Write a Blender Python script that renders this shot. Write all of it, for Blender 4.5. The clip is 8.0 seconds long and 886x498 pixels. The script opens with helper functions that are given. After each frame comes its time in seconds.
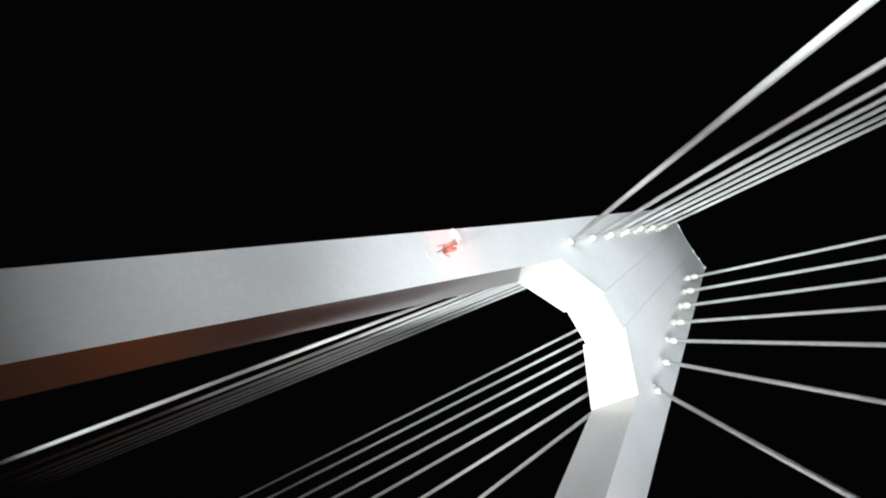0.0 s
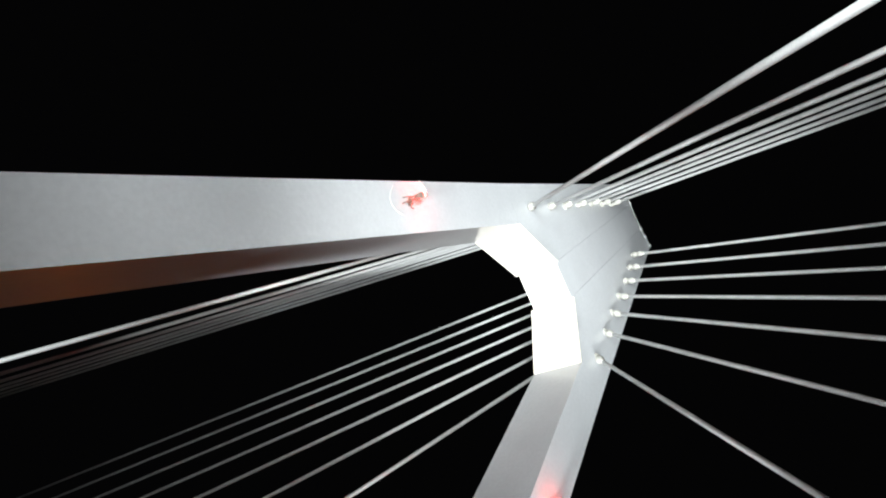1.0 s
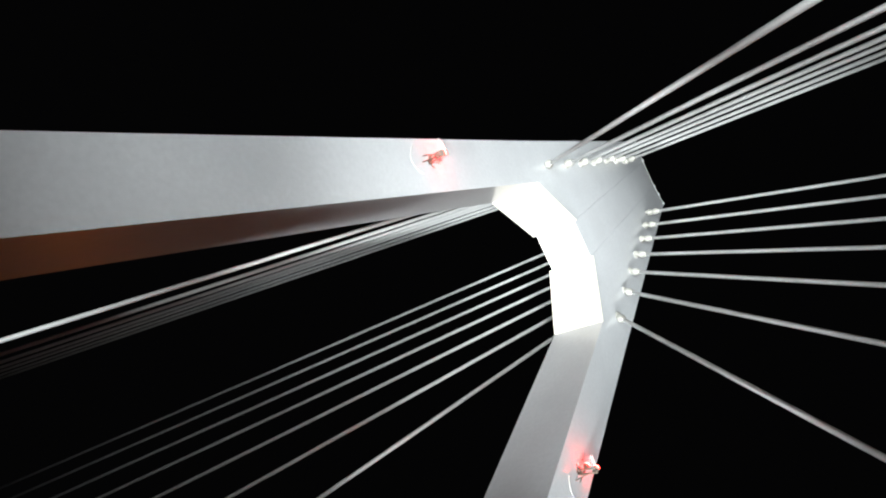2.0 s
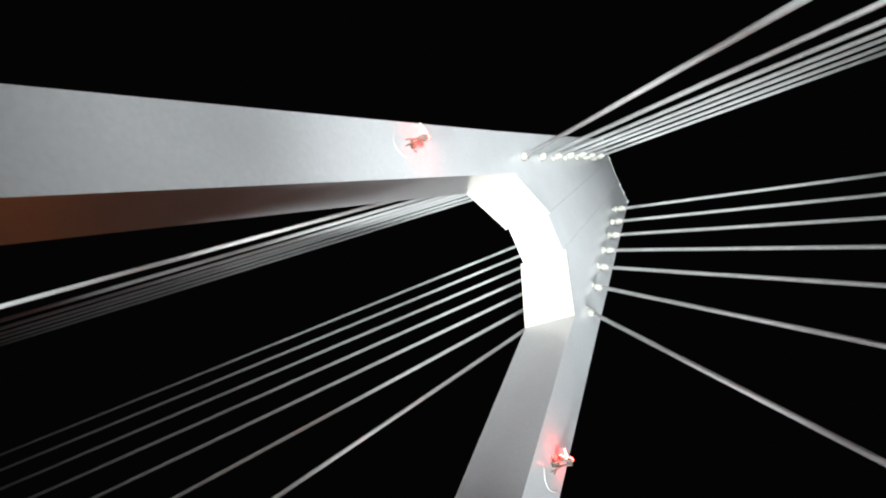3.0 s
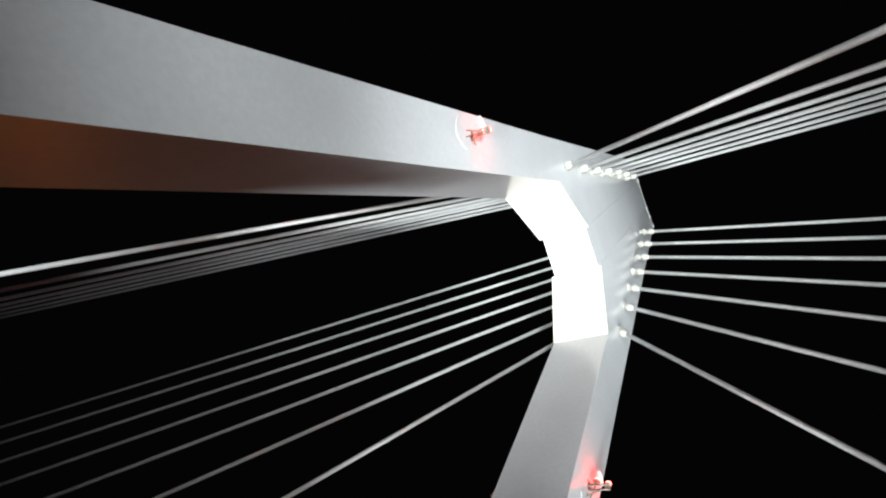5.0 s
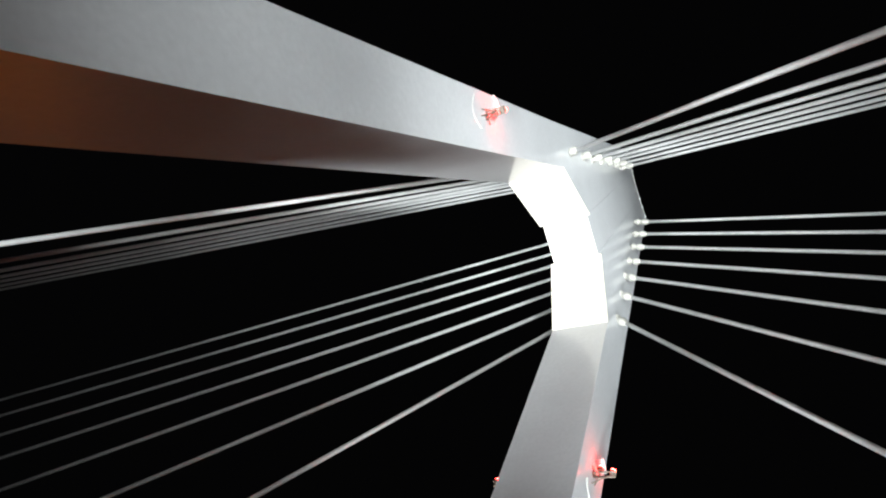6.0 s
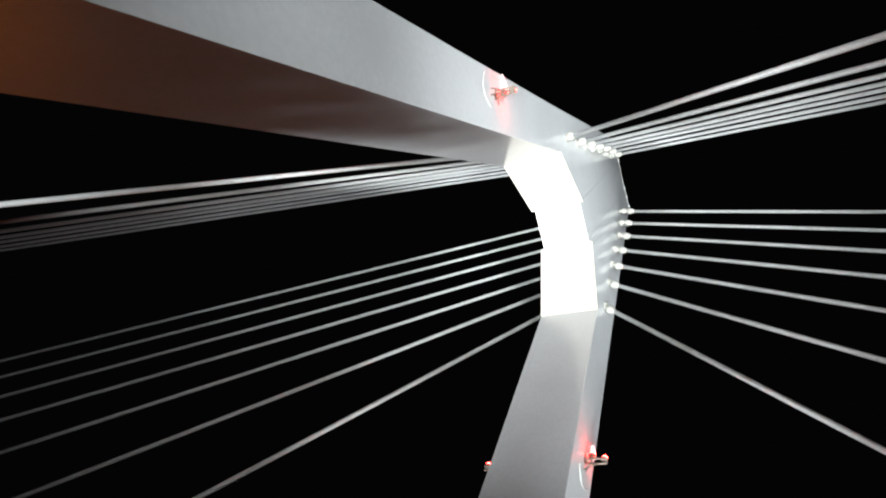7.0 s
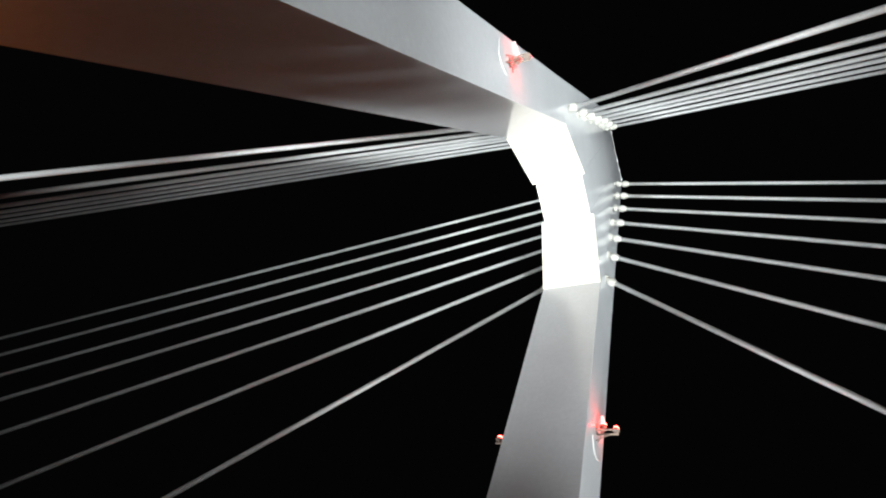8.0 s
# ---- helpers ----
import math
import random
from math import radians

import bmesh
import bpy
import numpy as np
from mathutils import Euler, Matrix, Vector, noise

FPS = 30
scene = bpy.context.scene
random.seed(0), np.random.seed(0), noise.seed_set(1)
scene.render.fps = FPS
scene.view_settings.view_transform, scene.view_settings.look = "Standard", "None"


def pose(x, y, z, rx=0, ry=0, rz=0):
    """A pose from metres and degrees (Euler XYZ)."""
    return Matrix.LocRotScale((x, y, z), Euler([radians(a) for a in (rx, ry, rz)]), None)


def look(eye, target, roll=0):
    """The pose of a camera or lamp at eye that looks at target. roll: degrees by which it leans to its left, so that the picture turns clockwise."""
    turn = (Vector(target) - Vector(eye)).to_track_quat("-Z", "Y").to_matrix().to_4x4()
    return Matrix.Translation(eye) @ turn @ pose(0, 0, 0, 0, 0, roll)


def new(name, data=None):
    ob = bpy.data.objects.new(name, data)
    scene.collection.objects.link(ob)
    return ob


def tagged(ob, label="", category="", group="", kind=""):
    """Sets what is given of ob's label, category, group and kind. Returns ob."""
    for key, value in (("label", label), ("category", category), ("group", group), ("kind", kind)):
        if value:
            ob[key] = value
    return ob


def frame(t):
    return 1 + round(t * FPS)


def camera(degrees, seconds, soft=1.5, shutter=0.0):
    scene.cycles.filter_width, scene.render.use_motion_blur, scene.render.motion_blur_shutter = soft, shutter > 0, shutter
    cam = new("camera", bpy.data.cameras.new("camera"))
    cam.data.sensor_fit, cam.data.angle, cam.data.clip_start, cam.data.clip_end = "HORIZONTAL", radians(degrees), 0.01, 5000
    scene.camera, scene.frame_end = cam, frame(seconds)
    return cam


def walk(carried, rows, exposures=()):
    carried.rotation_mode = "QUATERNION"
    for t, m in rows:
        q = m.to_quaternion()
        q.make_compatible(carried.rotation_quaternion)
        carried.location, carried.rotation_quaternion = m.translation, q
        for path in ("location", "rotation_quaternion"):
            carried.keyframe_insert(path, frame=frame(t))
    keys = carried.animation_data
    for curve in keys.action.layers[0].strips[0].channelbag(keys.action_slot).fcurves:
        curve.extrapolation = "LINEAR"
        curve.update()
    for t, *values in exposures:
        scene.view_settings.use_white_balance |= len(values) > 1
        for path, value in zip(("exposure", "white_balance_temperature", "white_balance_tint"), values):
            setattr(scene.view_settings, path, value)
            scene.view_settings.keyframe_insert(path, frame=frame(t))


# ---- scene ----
cam = camera(73.516, 8.0, soft=2.0)
ROWS = [
    (0.0, 13.751, -4.860, 1.625, 164.532, -33.258, 31.856),
    (0.5, 13.311, -4.936, 1.623, 162.488, -30.261, 31.924),
    (1.0, 12.753, -5.020, 1.667, 164.588, -29.197, 24.149),
    (1.5, 12.243, -5.037, 1.727, 162.028, -29.272, 25.826),
    (3.0, 10.761, -5.021, 1.655, 161.608, -25.165, 22.803),
    (3.5, 10.191, -5.023, 1.634, 165.868, -22.828, 18.923),
    (4.0, 9.667, -4.993, 1.614, 166.041, -23.607, 16.505),
    (4.5, 9.169, -4.900, 1.653, 165.593, -26.093, 17.918),
    (6.0, 7.507, -4.883, 1.548, 165.255, -24.404, 15.401),
    (6.5, 7.024, -4.944, 1.576, 165.457, -22.094, 14.188),
    (7.0, 6.470, -4.985, 1.520, 164.786, -22.184, 12.405),
    (7.5, 5.947, -5.019, 1.506, 163.109, -19.256, 14.008),
    (8.0, 5.403, -5.026, 1.457, 162.477, -20.134, 12.370),
]
walk(cam, [(t, pose(x, y, z, rx, ry, rz)) for t, x, y, z, rx, ry, rz in ROWS])

# ---- light ----
world = bpy.data.worlds.new("night")
scene.world = world
world.use_nodes = True
sky = world.node_tree.nodes["Background"]
sky.inputs["Color"].default_value = (0.0012, 0.0012, 0.0013, 1)
sky.inputs["Strength"].default_value = 1.0


def flood(name, eye, target, watts, color, degrees, soft=0.25):
    lamp = bpy.data.lights.new(name, "SPOT")
    lamp.energy, lamp.color, lamp.spot_size, lamp.spot_blend, lamp.shadow_soft_size = watts, color, radians(degrees), 1.0, soft
    ob = new(name, lamp)
    ob.matrix_world = look(eye, target)
    return ob


WHITE, SODIUM = (0.905, 0.975, 1.0), (1.0, 0.25, 0.03)
for sy in (1, -1):
    far = sy > 0
    flood("floodlight", (19, sy * 10, 0.6), (1.4, sy * 6.2, 16), 8000 if far else 15000, WHITE, 40 if far else 62, 1.5)
    flood("floodlight", (21, sy * 10, 0.6), (1.2, sy * 4.8, 22.5), 14000 if far else 43000, WHITE, 38, 2.0)
    flood("floodlight", (22, sy * 9, 0.6), (1, sy * 1.5, 45.5), 54000, WHITE, 38, 2.5)
    flood("floodlight", (16, sy * 5, 0.6), (5, sy * 3.6, 33), 14000 if far else 20000, WHITE, 50, 3.0)
    flood("floodlight", (5.5, 6.4 if far else -5.6, 0.6), (4.6, sy * 3.3, 36), 46000 if far else 62000, WHITE, 34, 1.5)
    flood("floodlight", (-6, 6.2 if far else -4.6, 0.6), (-3.6, sy * 3.3, 33), 50000 if far else 98000, WHITE, 29 if far else 34, 1.5)
flood("floodlight", (-13, -7.6, 0.6), (-10, -5, 22), 9000, WHITE, 50, 1.0)
flood("floodlight", (0, -6.3, 0.6), (0, 4.3, 25), 6500, WHITE, 34, 0.8)
flood("floodlight", (0, 6.3, 0.6), (0, -3.7, 26), 3600, WHITE, 22, 0.8)
for sx in (1, -1):
    flood("street_lamp", (sx * 14, 6, 13), (0, -7, 13), 410, SODIUM, 120)

# ---- materials ----


def material(name, color, rough=0.5, metal=0.0, grain=0.06, scale=1.5, bump=0.02, emit=None, strength=0.0, coat=0.0):
    m = bpy.data.materials.new(name)
    m.use_nodes = True
    nt = m.node_tree
    b = nt.nodes["Principled BSDF"]
    b.inputs["Roughness"].default_value, b.inputs["Metallic"].default_value = rough, metal
    co = nt.nodes.new("ShaderNodeTexCoord")
    big, fine = nt.nodes.new("ShaderNodeTexNoise"), nt.nodes.new("ShaderNodeTexNoise")
    big.inputs["Scale"].default_value, fine.inputs["Scale"].default_value = scale, scale * 14
    big.inputs["Detail"].default_value = fine.inputs["Detail"].default_value = 6
    both = nt.nodes.new("ShaderNodeMath")
    both.operation = "MULTIPLY"
    ramp = nt.nodes.new("ShaderNodeValToRGB")
    lo, hi = [c * (1 - grain * 2) for c in color], [min(1, c * (1 + grain)) for c in color]
    ramp.color_ramp.elements[0].color, ramp.color_ramp.elements[1].color = (*lo, 1), (*hi, 1)
    ramp.color_ramp.elements[0].position, ramp.color_ramp.elements[1].position = 0.1, 0.4
    for n in (big, fine):
        nt.links.new(co.outputs["Object"], n.inputs["Vector"])
    nt.links.new(big.outputs["Fac"], both.inputs[0])
    nt.links.new(fine.outputs["Fac"], both.inputs[1])
    nt.links.new(both.outputs[0], ramp.inputs["Fac"])
    nt.links.new(ramp.outputs["Color"], b.inputs["Base Color"])
    bp = nt.nodes.new("ShaderNodeBump")
    bp.inputs["Strength"].default_value, bp.inputs["Distance"].default_value = 0.3, bump
    nt.links.new(fine.outputs["Fac"], bp.inputs["Height"])
    nt.links.new(bp.outputs["Normal"], b.inputs["Normal"])
    b.inputs["Coat Weight"].default_value, b.inputs["Coat Roughness"].default_value = coat, 0.08
    if emit:
        b.inputs["Emission Color"].default_value, b.inputs["Emission Strength"].default_value = (*emit, 1), strength
    return m


PAINT = material("white_bridge_paint", (0.72, 0.73, 0.74), 0.4, grain=0.035, scale=0.5, bump=0.0008, coat=0.5)
CORE = material("dark_joint", (0.2, 0.2, 0.2), 0.7, bump=0.002)
SHEATH = material("white_cable_sheath", (0.75, 0.75, 0.74), 0.3, bump=0.001)
SOCKET = material("white_socket_paint", (0.5, 0.49, 0.44), 0.55, bump=0.001)
DARK = material("brown_steel", (0.2, 0.15, 0.12), 0.5, 0.2, bump=0.002)
# white for the arcs that stand in for light cast on the legs
RING_LIGHT = material("white_ring_light", (0.66, 0.65, 0.62), 0.4, bump=0.001)
ASPHALT = material("asphalt", (0.05, 0.05, 0.05), 0.9, scale=0.7, grain=0.3)
# emission put in for the head's soffit, burnt out by uplights
GLOW = material("soffit_glow", (0.2, 0.2, 0.2), 0.5, emit=(1.0, 0.96, 0.78), strength=1.22)
RED = material("red_lamp_glass", (0.6, 0.05, 0.03), 0.2, emit=(1.0, 0.021, 0.017), strength=95.0)

# ---- pylon ----
KNEE_HALF, KNEE_Y, KNEE_Z = 1.301, 3.55, 26.975   # where the legs' inner faces meet the head
STEP_HALF, STEP_Y, STEP_Z = 1.25, 0.981, 29.409   # the bend in the soffit between its glowing slabs
FRONT, BACK = 0.0262, 0.0217                      # how the faces of the legs lean for each metre down
WAIST, CREST = 1.105, 0.93                        # half the head's depth at the bend and at its top
BROW, BROW_FALL = 0.08, 0.0043                    # how far the outer corners stand proud at the knee, less for each metre down
INNER, OUTER_Y, OUTER = 0.1617, 5.568, 0.1539     # how the legs spread
APEX_Y, APEX_Z, CROWN_Z = 2.58, 47.33, 46.85
GAP, SKEW = 0.012, -0.023
YAW, SHIFT = 0.0655, 0.167                        # the pylon stands a little askew to the deck
PLACE = Matrix.Translation((0, SHIFT, 0)) @ Matrix.Rotation(-YAW, 4, "Z")


def head(z):
    """Half the depth of the head, which narrows above the knee."""
    if z < STEP_Z:
        return KNEE_HALF + (WAIST - KNEE_HALF) * (z - KNEE_Z) / (STEP_Z - KNEE_Z)
    return WAIST + (CREST - WAIST) * (z - STEP_Z) / (APEX_Z - STEP_Z)


def brow(z):
    """The same at the head's outer edges, which run on straight from the legs."""
    return KNEE_HALF + BROW + (CREST - KNEE_HALF - BROW) * (z - KNEE_Z) / (APEX_Z - KNEE_Z)


def front(z):
    return KNEE_HALF + FRONT * (KNEE_Z - z) if z < KNEE_Z else head(z)


def back(z):
    return -KNEE_HALF + BACK * (KNEE_Z - z) if z < KNEE_Z else -head(z)


def inner(z):
    return KNEE_Y + INNER * (KNEE_Z - z)


def outer(z):
    if z < KNEE_Z:
        return OUTER_Y + OUTER * (KNEE_Z - z)
    return OUTER_Y + (APEX_Y - OUTER_Y) * (z - KNEE_Z) / (APEX_Z - KNEE_Z)


def set_out(bm):
    """Gives the soffit of the head its slight cross fall."""
    for v in bm.verts:
        v.co.z += SKEW * v.co.x * min(1.0, max(0.0, (34 - v.co.z) / 5)) * min(1.0, v.co.z / 2)
    return bm


def part(name, bm, mat, parent=None, label="", smooth=False):
    me = bpy.data.meshes.new(name)
    bmesh.ops.recalc_face_normals(bm, faces=bm.faces)
    if smooth:
        for f in bm.faces:
            f.smooth = len(f.verts) == 4
    bm.to_mesh(me)
    bm.free()
    me.materials.append(mat)
    ob = new(name, me)
    ob.parent = parent
    return tagged(ob, label) if label else ob


def soften(bm, width, upright=False):
    """Small worn bevels on the sharp edges."""
    edges = [e for e in bm.edges if len(e.link_faces) == 2 and e.calc_face_angle(0) > 0.6 and (not upright or abs((e.verts[0].co - e.verts[1].co).normalized().z) > 0.5)]
    bmesh.ops.bevel(bm, geom=edges, offset=width, segments=2, affect="EDGES", profile=0.5)
    return bm


def empty(name, at=(0, 0, 0)):
    ob = new(name)
    ob.location = at
    return ob


def prism(rings):
    """A closed solid from rings of corners, one after the other."""
    bm = bmesh.new()
    vs = [[bm.verts.new(p) for p in r] for r in rings]
    n = len(rings[0])
    for a, b in zip(vs, vs[1:]):
        for i in range(n):
            bm.faces.new((a[i], a[(i + 1) % n], b[(i + 1) % n], b[i]))
    bm.faces.new(vs[0][::-1])
    bm.faces.new(vs[-1])
    bmesh.ops.recalc_face_normals(bm, faces=bm.faces)
    return bm


def tube(points, radius, sides=14):
    """A round bar through the points; radius: one, or one for each point."""
    rings = []
    pts = [Vector(p) for p in points]
    for i, p in enumerate(pts):
        d = (pts[min(i + 1, len(pts) - 1)] - pts[max(i - 1, 0)]).normalized()
        u = d.cross(Vector((0, 0, 1) if abs(d.z) < 0.9 else (1, 0, 0))).normalized()
        w = d.cross(u)
        r = radius[i] if isinstance(radius, (list, tuple)) else radius
        rings.append([p + r * (math.cos(a) * u + math.sin(a) * w) for a in (2 * math.pi * k / sides for k in range(sides))])
    return prism(rings)


def block(x0, x1, y0, y1, z0, z1):
    return prism([[(x0, y0, z), (x1, y0, z), (x1, y1, z), (x0, y1, z)] for z in (z0, z1)])


pylon = tagged(empty("bridge_pylon"), "white glossy steel bridge pylon with two leaning legs, floodlit at night", "bridge pylon", kind="structure")
pylon.matrix_world = PLACE


def leg_ring(sy, z):
    a, b = sy * inner(z), sy * outer(z)
    nose = max(0.0, BROW - BROW_FALL * (KNEE_Z - z))
    return [(back(z), a, z), (front(z), a, z), (front(z) + nose, b, z), (back(z), b, z)]


def shoulder_ring(sy, z):
    f = min(1.0, max(0.0, (z - KNEE_Z) / (STEP_Z - KNEE_Z)))
    a, b, h = KNEE_Y + (STEP_Y + 0.5 * GAP - KNEE_Y) * f, outer(z), brow(z)
    return [(x, sy * y, z) for x, y in ((head(z), a), (h, b), (-h, b), (-head(z), a))]


for sy in (1, -1):
    part("leg", set_out(soften(prism([leg_ring(sy, z) for z in (0.0, 9.0, 18.0, KNEE_Z)]), 0.008, True)), PAINT, pylon)
    part("shoulder", set_out(soften(prism([shoulder_ring(sy, z) for z in (KNEE_Z + 0.003, 28.1, STEP_Z, 31.0, 34.0, 39.0, 44.0, 46.4)] + [[(sx * front(APEX_Z), sy * y, z) for sx, y, z in ((1, STEP_Y + 0.5 * GAP, CROWN_Z + 0.1), (1, APEX_Y, APEX_Z), (-1, APEX_Y, APEX_Z), (-1, STEP_Y + 0.5 * GAP, CROWN_Z + 0.1))]]), 0.008, True)), PAINT, pylon)
crown_y = STEP_Y - 0.5 * GAP
crown = [[(x, y, z) for x, y in ((-front(z), -crown_y), (front(z), -crown_y), (front(z), crown_y), (-front(z), crown_y))] for z in (STEP_Z, 31.0, 34.0, 39.0, 44.0, CROWN_Z)]
part("crown", set_out(soften(prism(crown), 0.003, True)), PAINT, pylon)
part("joint_core", prism([[(x, y, z) for x, y in ((-front(z) + 0.06, -1.15), (front(z) - 0.06, -1.15), (front(z) - 0.06, 1.15), (-front(z) + 0.06, 1.15))] for z in (STEP_Z + 0.25, CROWN_Z - 0.1)]), CORE, pylon)


def soffit_slab(y0, z0, y1, z1, h0, h1, thick):
    """A flat box under the head, from one bend to the next; its glow stands in for floodlight on the soffit."""
    va, vb = Vector((0, y0, z0)), Vector((0, y1, z1))
    d = (vb - va).normalized()
    n = Vector((0, d.z, -d.y))
    n = -n if n.z > 0 else n
    rings = [[p + Vector((x, 0, 0)) + n * k for x, k in ((-h, 0.004), (h, 0.004), (h, thick), (-h, thick))] for p, h in ((va, h0), (vb, h1))]
    part("glowing_soffit", set_out(soften(prism(rings), 0.006)), GLOW, pylon, "floodlit white soffit, its light put in as glow")


# glowing slabs added for the brightly lit soffit, no lamps there
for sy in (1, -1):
    soffit_slab(sy * KNEE_Y, KNEE_Z, sy * (STEP_Y + 0.02), STEP_Z - 0.014, KNEE_HALF + 0.004, STEP_HALF + 0.01, 0.05)
soffit_slab(-STEP_Y + 0.06, STEP_Z, STEP_Y - 0.06, STEP_Z, WAIST - 0.008, WAIST - 0.008, 0.03)

# coping along the top edges
for sx in (1, -1):
    x = sx * (front(APEX_Z) - 0.03)
    pts = [(x, -APEX_Y, APEX_Z), (x, -STEP_Y, CROWN_Z + 0.1), (x, 0, CROWN_Z + 0.02), (x, STEP_Y, CROWN_Z + 0.1), (x, APEX_Y, APEX_Z)]
    part("coping", tube(pts, 0.06, 8), SOCKET, pylon)

# lifting lugs left on the top edges
for sy in (1, -1):
    for y, z in ((1.05, CROWN_Z + 0.13), (1.75, CROWN_Z + 0.3), (APEX_Y - 0.06, APEX_Z)):
        part("lifting_lug", soften(block(front(APEX_Z) - 0.2, front(APEX_Z) + 0.05, sy * y - 0.1, sy * y + 0.1, z - 0.12, z + 0.2), 0.03), PAINT, pylon)

# ---- stay cables ----
ANCHOR = [(1.555, 4.152, 28.482), (1.544, 3.718, 31.013), (1.56, 3.373, 33.266), (1.604, 3.051, 35.448), (1.655, 2.729, 37.641), (1.666, 2.346, 39.598), (1.689, 1.959, 41.592)]
TUCK = {(1, 1): 0.0, (-1, 1): 0.19, (1, -1): 0.1, (-1, -1): 0.08}  # how much nearer the middle a row of anchors sits
FOOT_Y = 7.4
FOOT = [(25.6, 22.7), (38.0, 36.8), (50.9, 50.9), (63.0, 64.1), (74.2, 76.9), (84.7, 90.9), (95.2, 105.2)]  # along the deck, to either side of the pylon


def stay_cable(a, b, length):
    d = (b - a).normalized()
    a = a - d * 0.1
    thing = tagged(empty("stay_cable", b), "white sheathed stay cable strung from pylon head to deck", "stay cable", "stay cables")
    back = Matrix.Translation(-b)
    for name, bm, mat, label in (
        ("sheath", tube([a + d * 0.1, b], 0.095), SHEATH, ""),
        ("socket", tube([a - d * length, a - d * 0.2, a - d * 0.19, a + d * 0.02], [0.13, 0.13, 0.12, 0.12]), SOCKET, "short white anchor tube"),
        ("flange", tube([a - d * 0.42, a - d * 0.41, a - d * 0.31, a - d * 0.3], [0.19, 0.21, 0.21, 0.19]), SOCKET, "thick white anchor flange"),
        ("collar", tube([a - d * 0.1, a - d * 0.07, a + d * 0.02, a + d * 0.12, a + d * 0.24, a + d * 0.36, a + d * 0.42], [0.11, 0.16, 0.195, 0.205, 0.175, 0.12, 0.1]), SOCKET, "rounded white cable collar"),
    ):
        ob = part(name, bm, mat, thing, label, smooth=True)
        ob.matrix_parent_inverse = back


for (x, y, z), feet in zip(ANCHOR, FOOT):
    for sx, foot in zip((1, -1), feet):
        for sy in (1, -1):
            stay_cable(PLACE @ Vector((sx * x, sy * (y - TUCK[sx, sy]), z)), Vector((sx * foot, sy * FOOT_Y, 0)), 1.25 * (x - front(z)) + 0.2)


# ---- red warning lights on the legs ----
def arc(y0, y1, z_ends, sag, n=14):
    """A shallow bow between two points of the face."""
    return [(y0 + (y1 - y0) * t, z_ends[0] + (z_ends[1] - z_ends[0]) * t + sag * (1 - (2 * t - 1) ** 2)) for t in (k / (n - 1) for k in range(n))]


def warning_light(sx, sy, y, z, reach):
    x = front(z) if sx > 0 else back(z)
    thing = tagged(empty("warning_light"), "red aircraft warning light on a dark bracket fixed to pylon leg", "warning light", "warning lights")
    thing.matrix_world = PLACE @ Matrix.Translation((x, y, z))

    def add(name, bm, mat, label="", parent=thing, smooth=False):
        for v in bm.verts:
            v.co.x, v.co.y = sx * v.co.x, sy * v.co.y
        return part(name, bm, mat, parent, label, smooth)

    add("wall_plate", soften(block(0.0, 0.03, -0.16, 0.16, -0.16, 0.16), 0.006), DARK)
    for ay, z0 in ((-0.09, -0.03), (0.09, -0.03), (0.0, -0.15)):
        add("arm", soften(block(0.02, reach + 0.08, ay - 0.022, ay + 0.022, z0, z0 + 0.045), 0.005), DARK)
    add("brace", tube([(0.02, 0, -0.5), (0.02, 0, -0.48), (reach * 0.75, 0, -0.14)], 0.02, 8), DARK)
    loop = [(0.03 + 0.1 * math.sin(math.pi * k / 13), q, w) for k, (q, w) in enumerate(arc(0.2, 0.05, (-0.3, 0.45), 0.1))]
    add("cable_loop", tube(loop, 0.018, 8), DARK)
    loop = [(0.05 + 0.2 * k / 13, q, w) for k, (q, w) in enumerate(arc(-0.3, 0.0, (0.05, 0.0), -0.22))]
    add("cable_loop", tube(loop, 0.016, 8), DARK)
    for at, az, r in ((0.2, 0.3, 0.1), (reach, 0.06, 0.1)):
        base = add("lamp_base", tube([(at, 0, az - 0.1), (at, 0, az - 0.09), (at, 0, az - 0.02), (at, 0, az), (at, 0, az + 0.03), (at, 0, az + 0.035)], [r * 0.7, r * 0.8, r * 0.8, r * 1.15, r * 1.15, r * 0.9]), DARK)
        add("lens", tube([(at, 0, az + 0.035), (at, 0, az + 0.06), (at, 0, az + 0.13), (at, 0, az + 0.17), (at, 0, az + 0.19)], [r * 0.9, r, r * 0.95, r * 0.6, r * 0.2]), RED, "glowing red glass lens", base, True)
        add("lamp_cap", tube([(at, 0, az + 0.19), (at, 0, az + 0.21), (at, 0, az + 0.22)], [r * 0.25, r * 0.25, r * 0.1], 8), DARK, "", base)
    add("lamp_post", tube([(0.2, 0, -0.02), (0.2, 0, 0.22)], 0.03, 8), DARK)
    # bowed white bars put in for the edges of the lamp's ring of light
    add("light_ring_edge", tube([(0.045, q, w) for q, w in arc(0.66, -0.36, (-0.55, -0.72), -0.42)], 0.024, 8), RING_LIGHT, "thin curved white edge of the lamp's ring of light")
    add("light_ring_edge", tube([(0.05, q, w) for q, w in arc(0.6, 0.12, (1.05, 1.2), 0.08)], 0.05, 8), RING_LIGHT, "thicker curved white edge of the lamp's ring of light")


for sx, sy, y, z, reach in ((1, 1, 6.02, 18.9, 0.63), (-1, 1, 5.72, 18.15, 0.5), (1, -1, -6.03, 18.9, 0.55), (-1, -1, -5.72, 18.15, 0.5)):
    warning_light(sx, sy, y, z, reach)

bm = bmesh.new()
bmesh.ops.create_grid(bm, x_segments=1, y_segments=1, size=2500)
tagged(part("ground", bm, ASPHALT), "dark asphalt bridge deck at night", "ground", kind="structure")
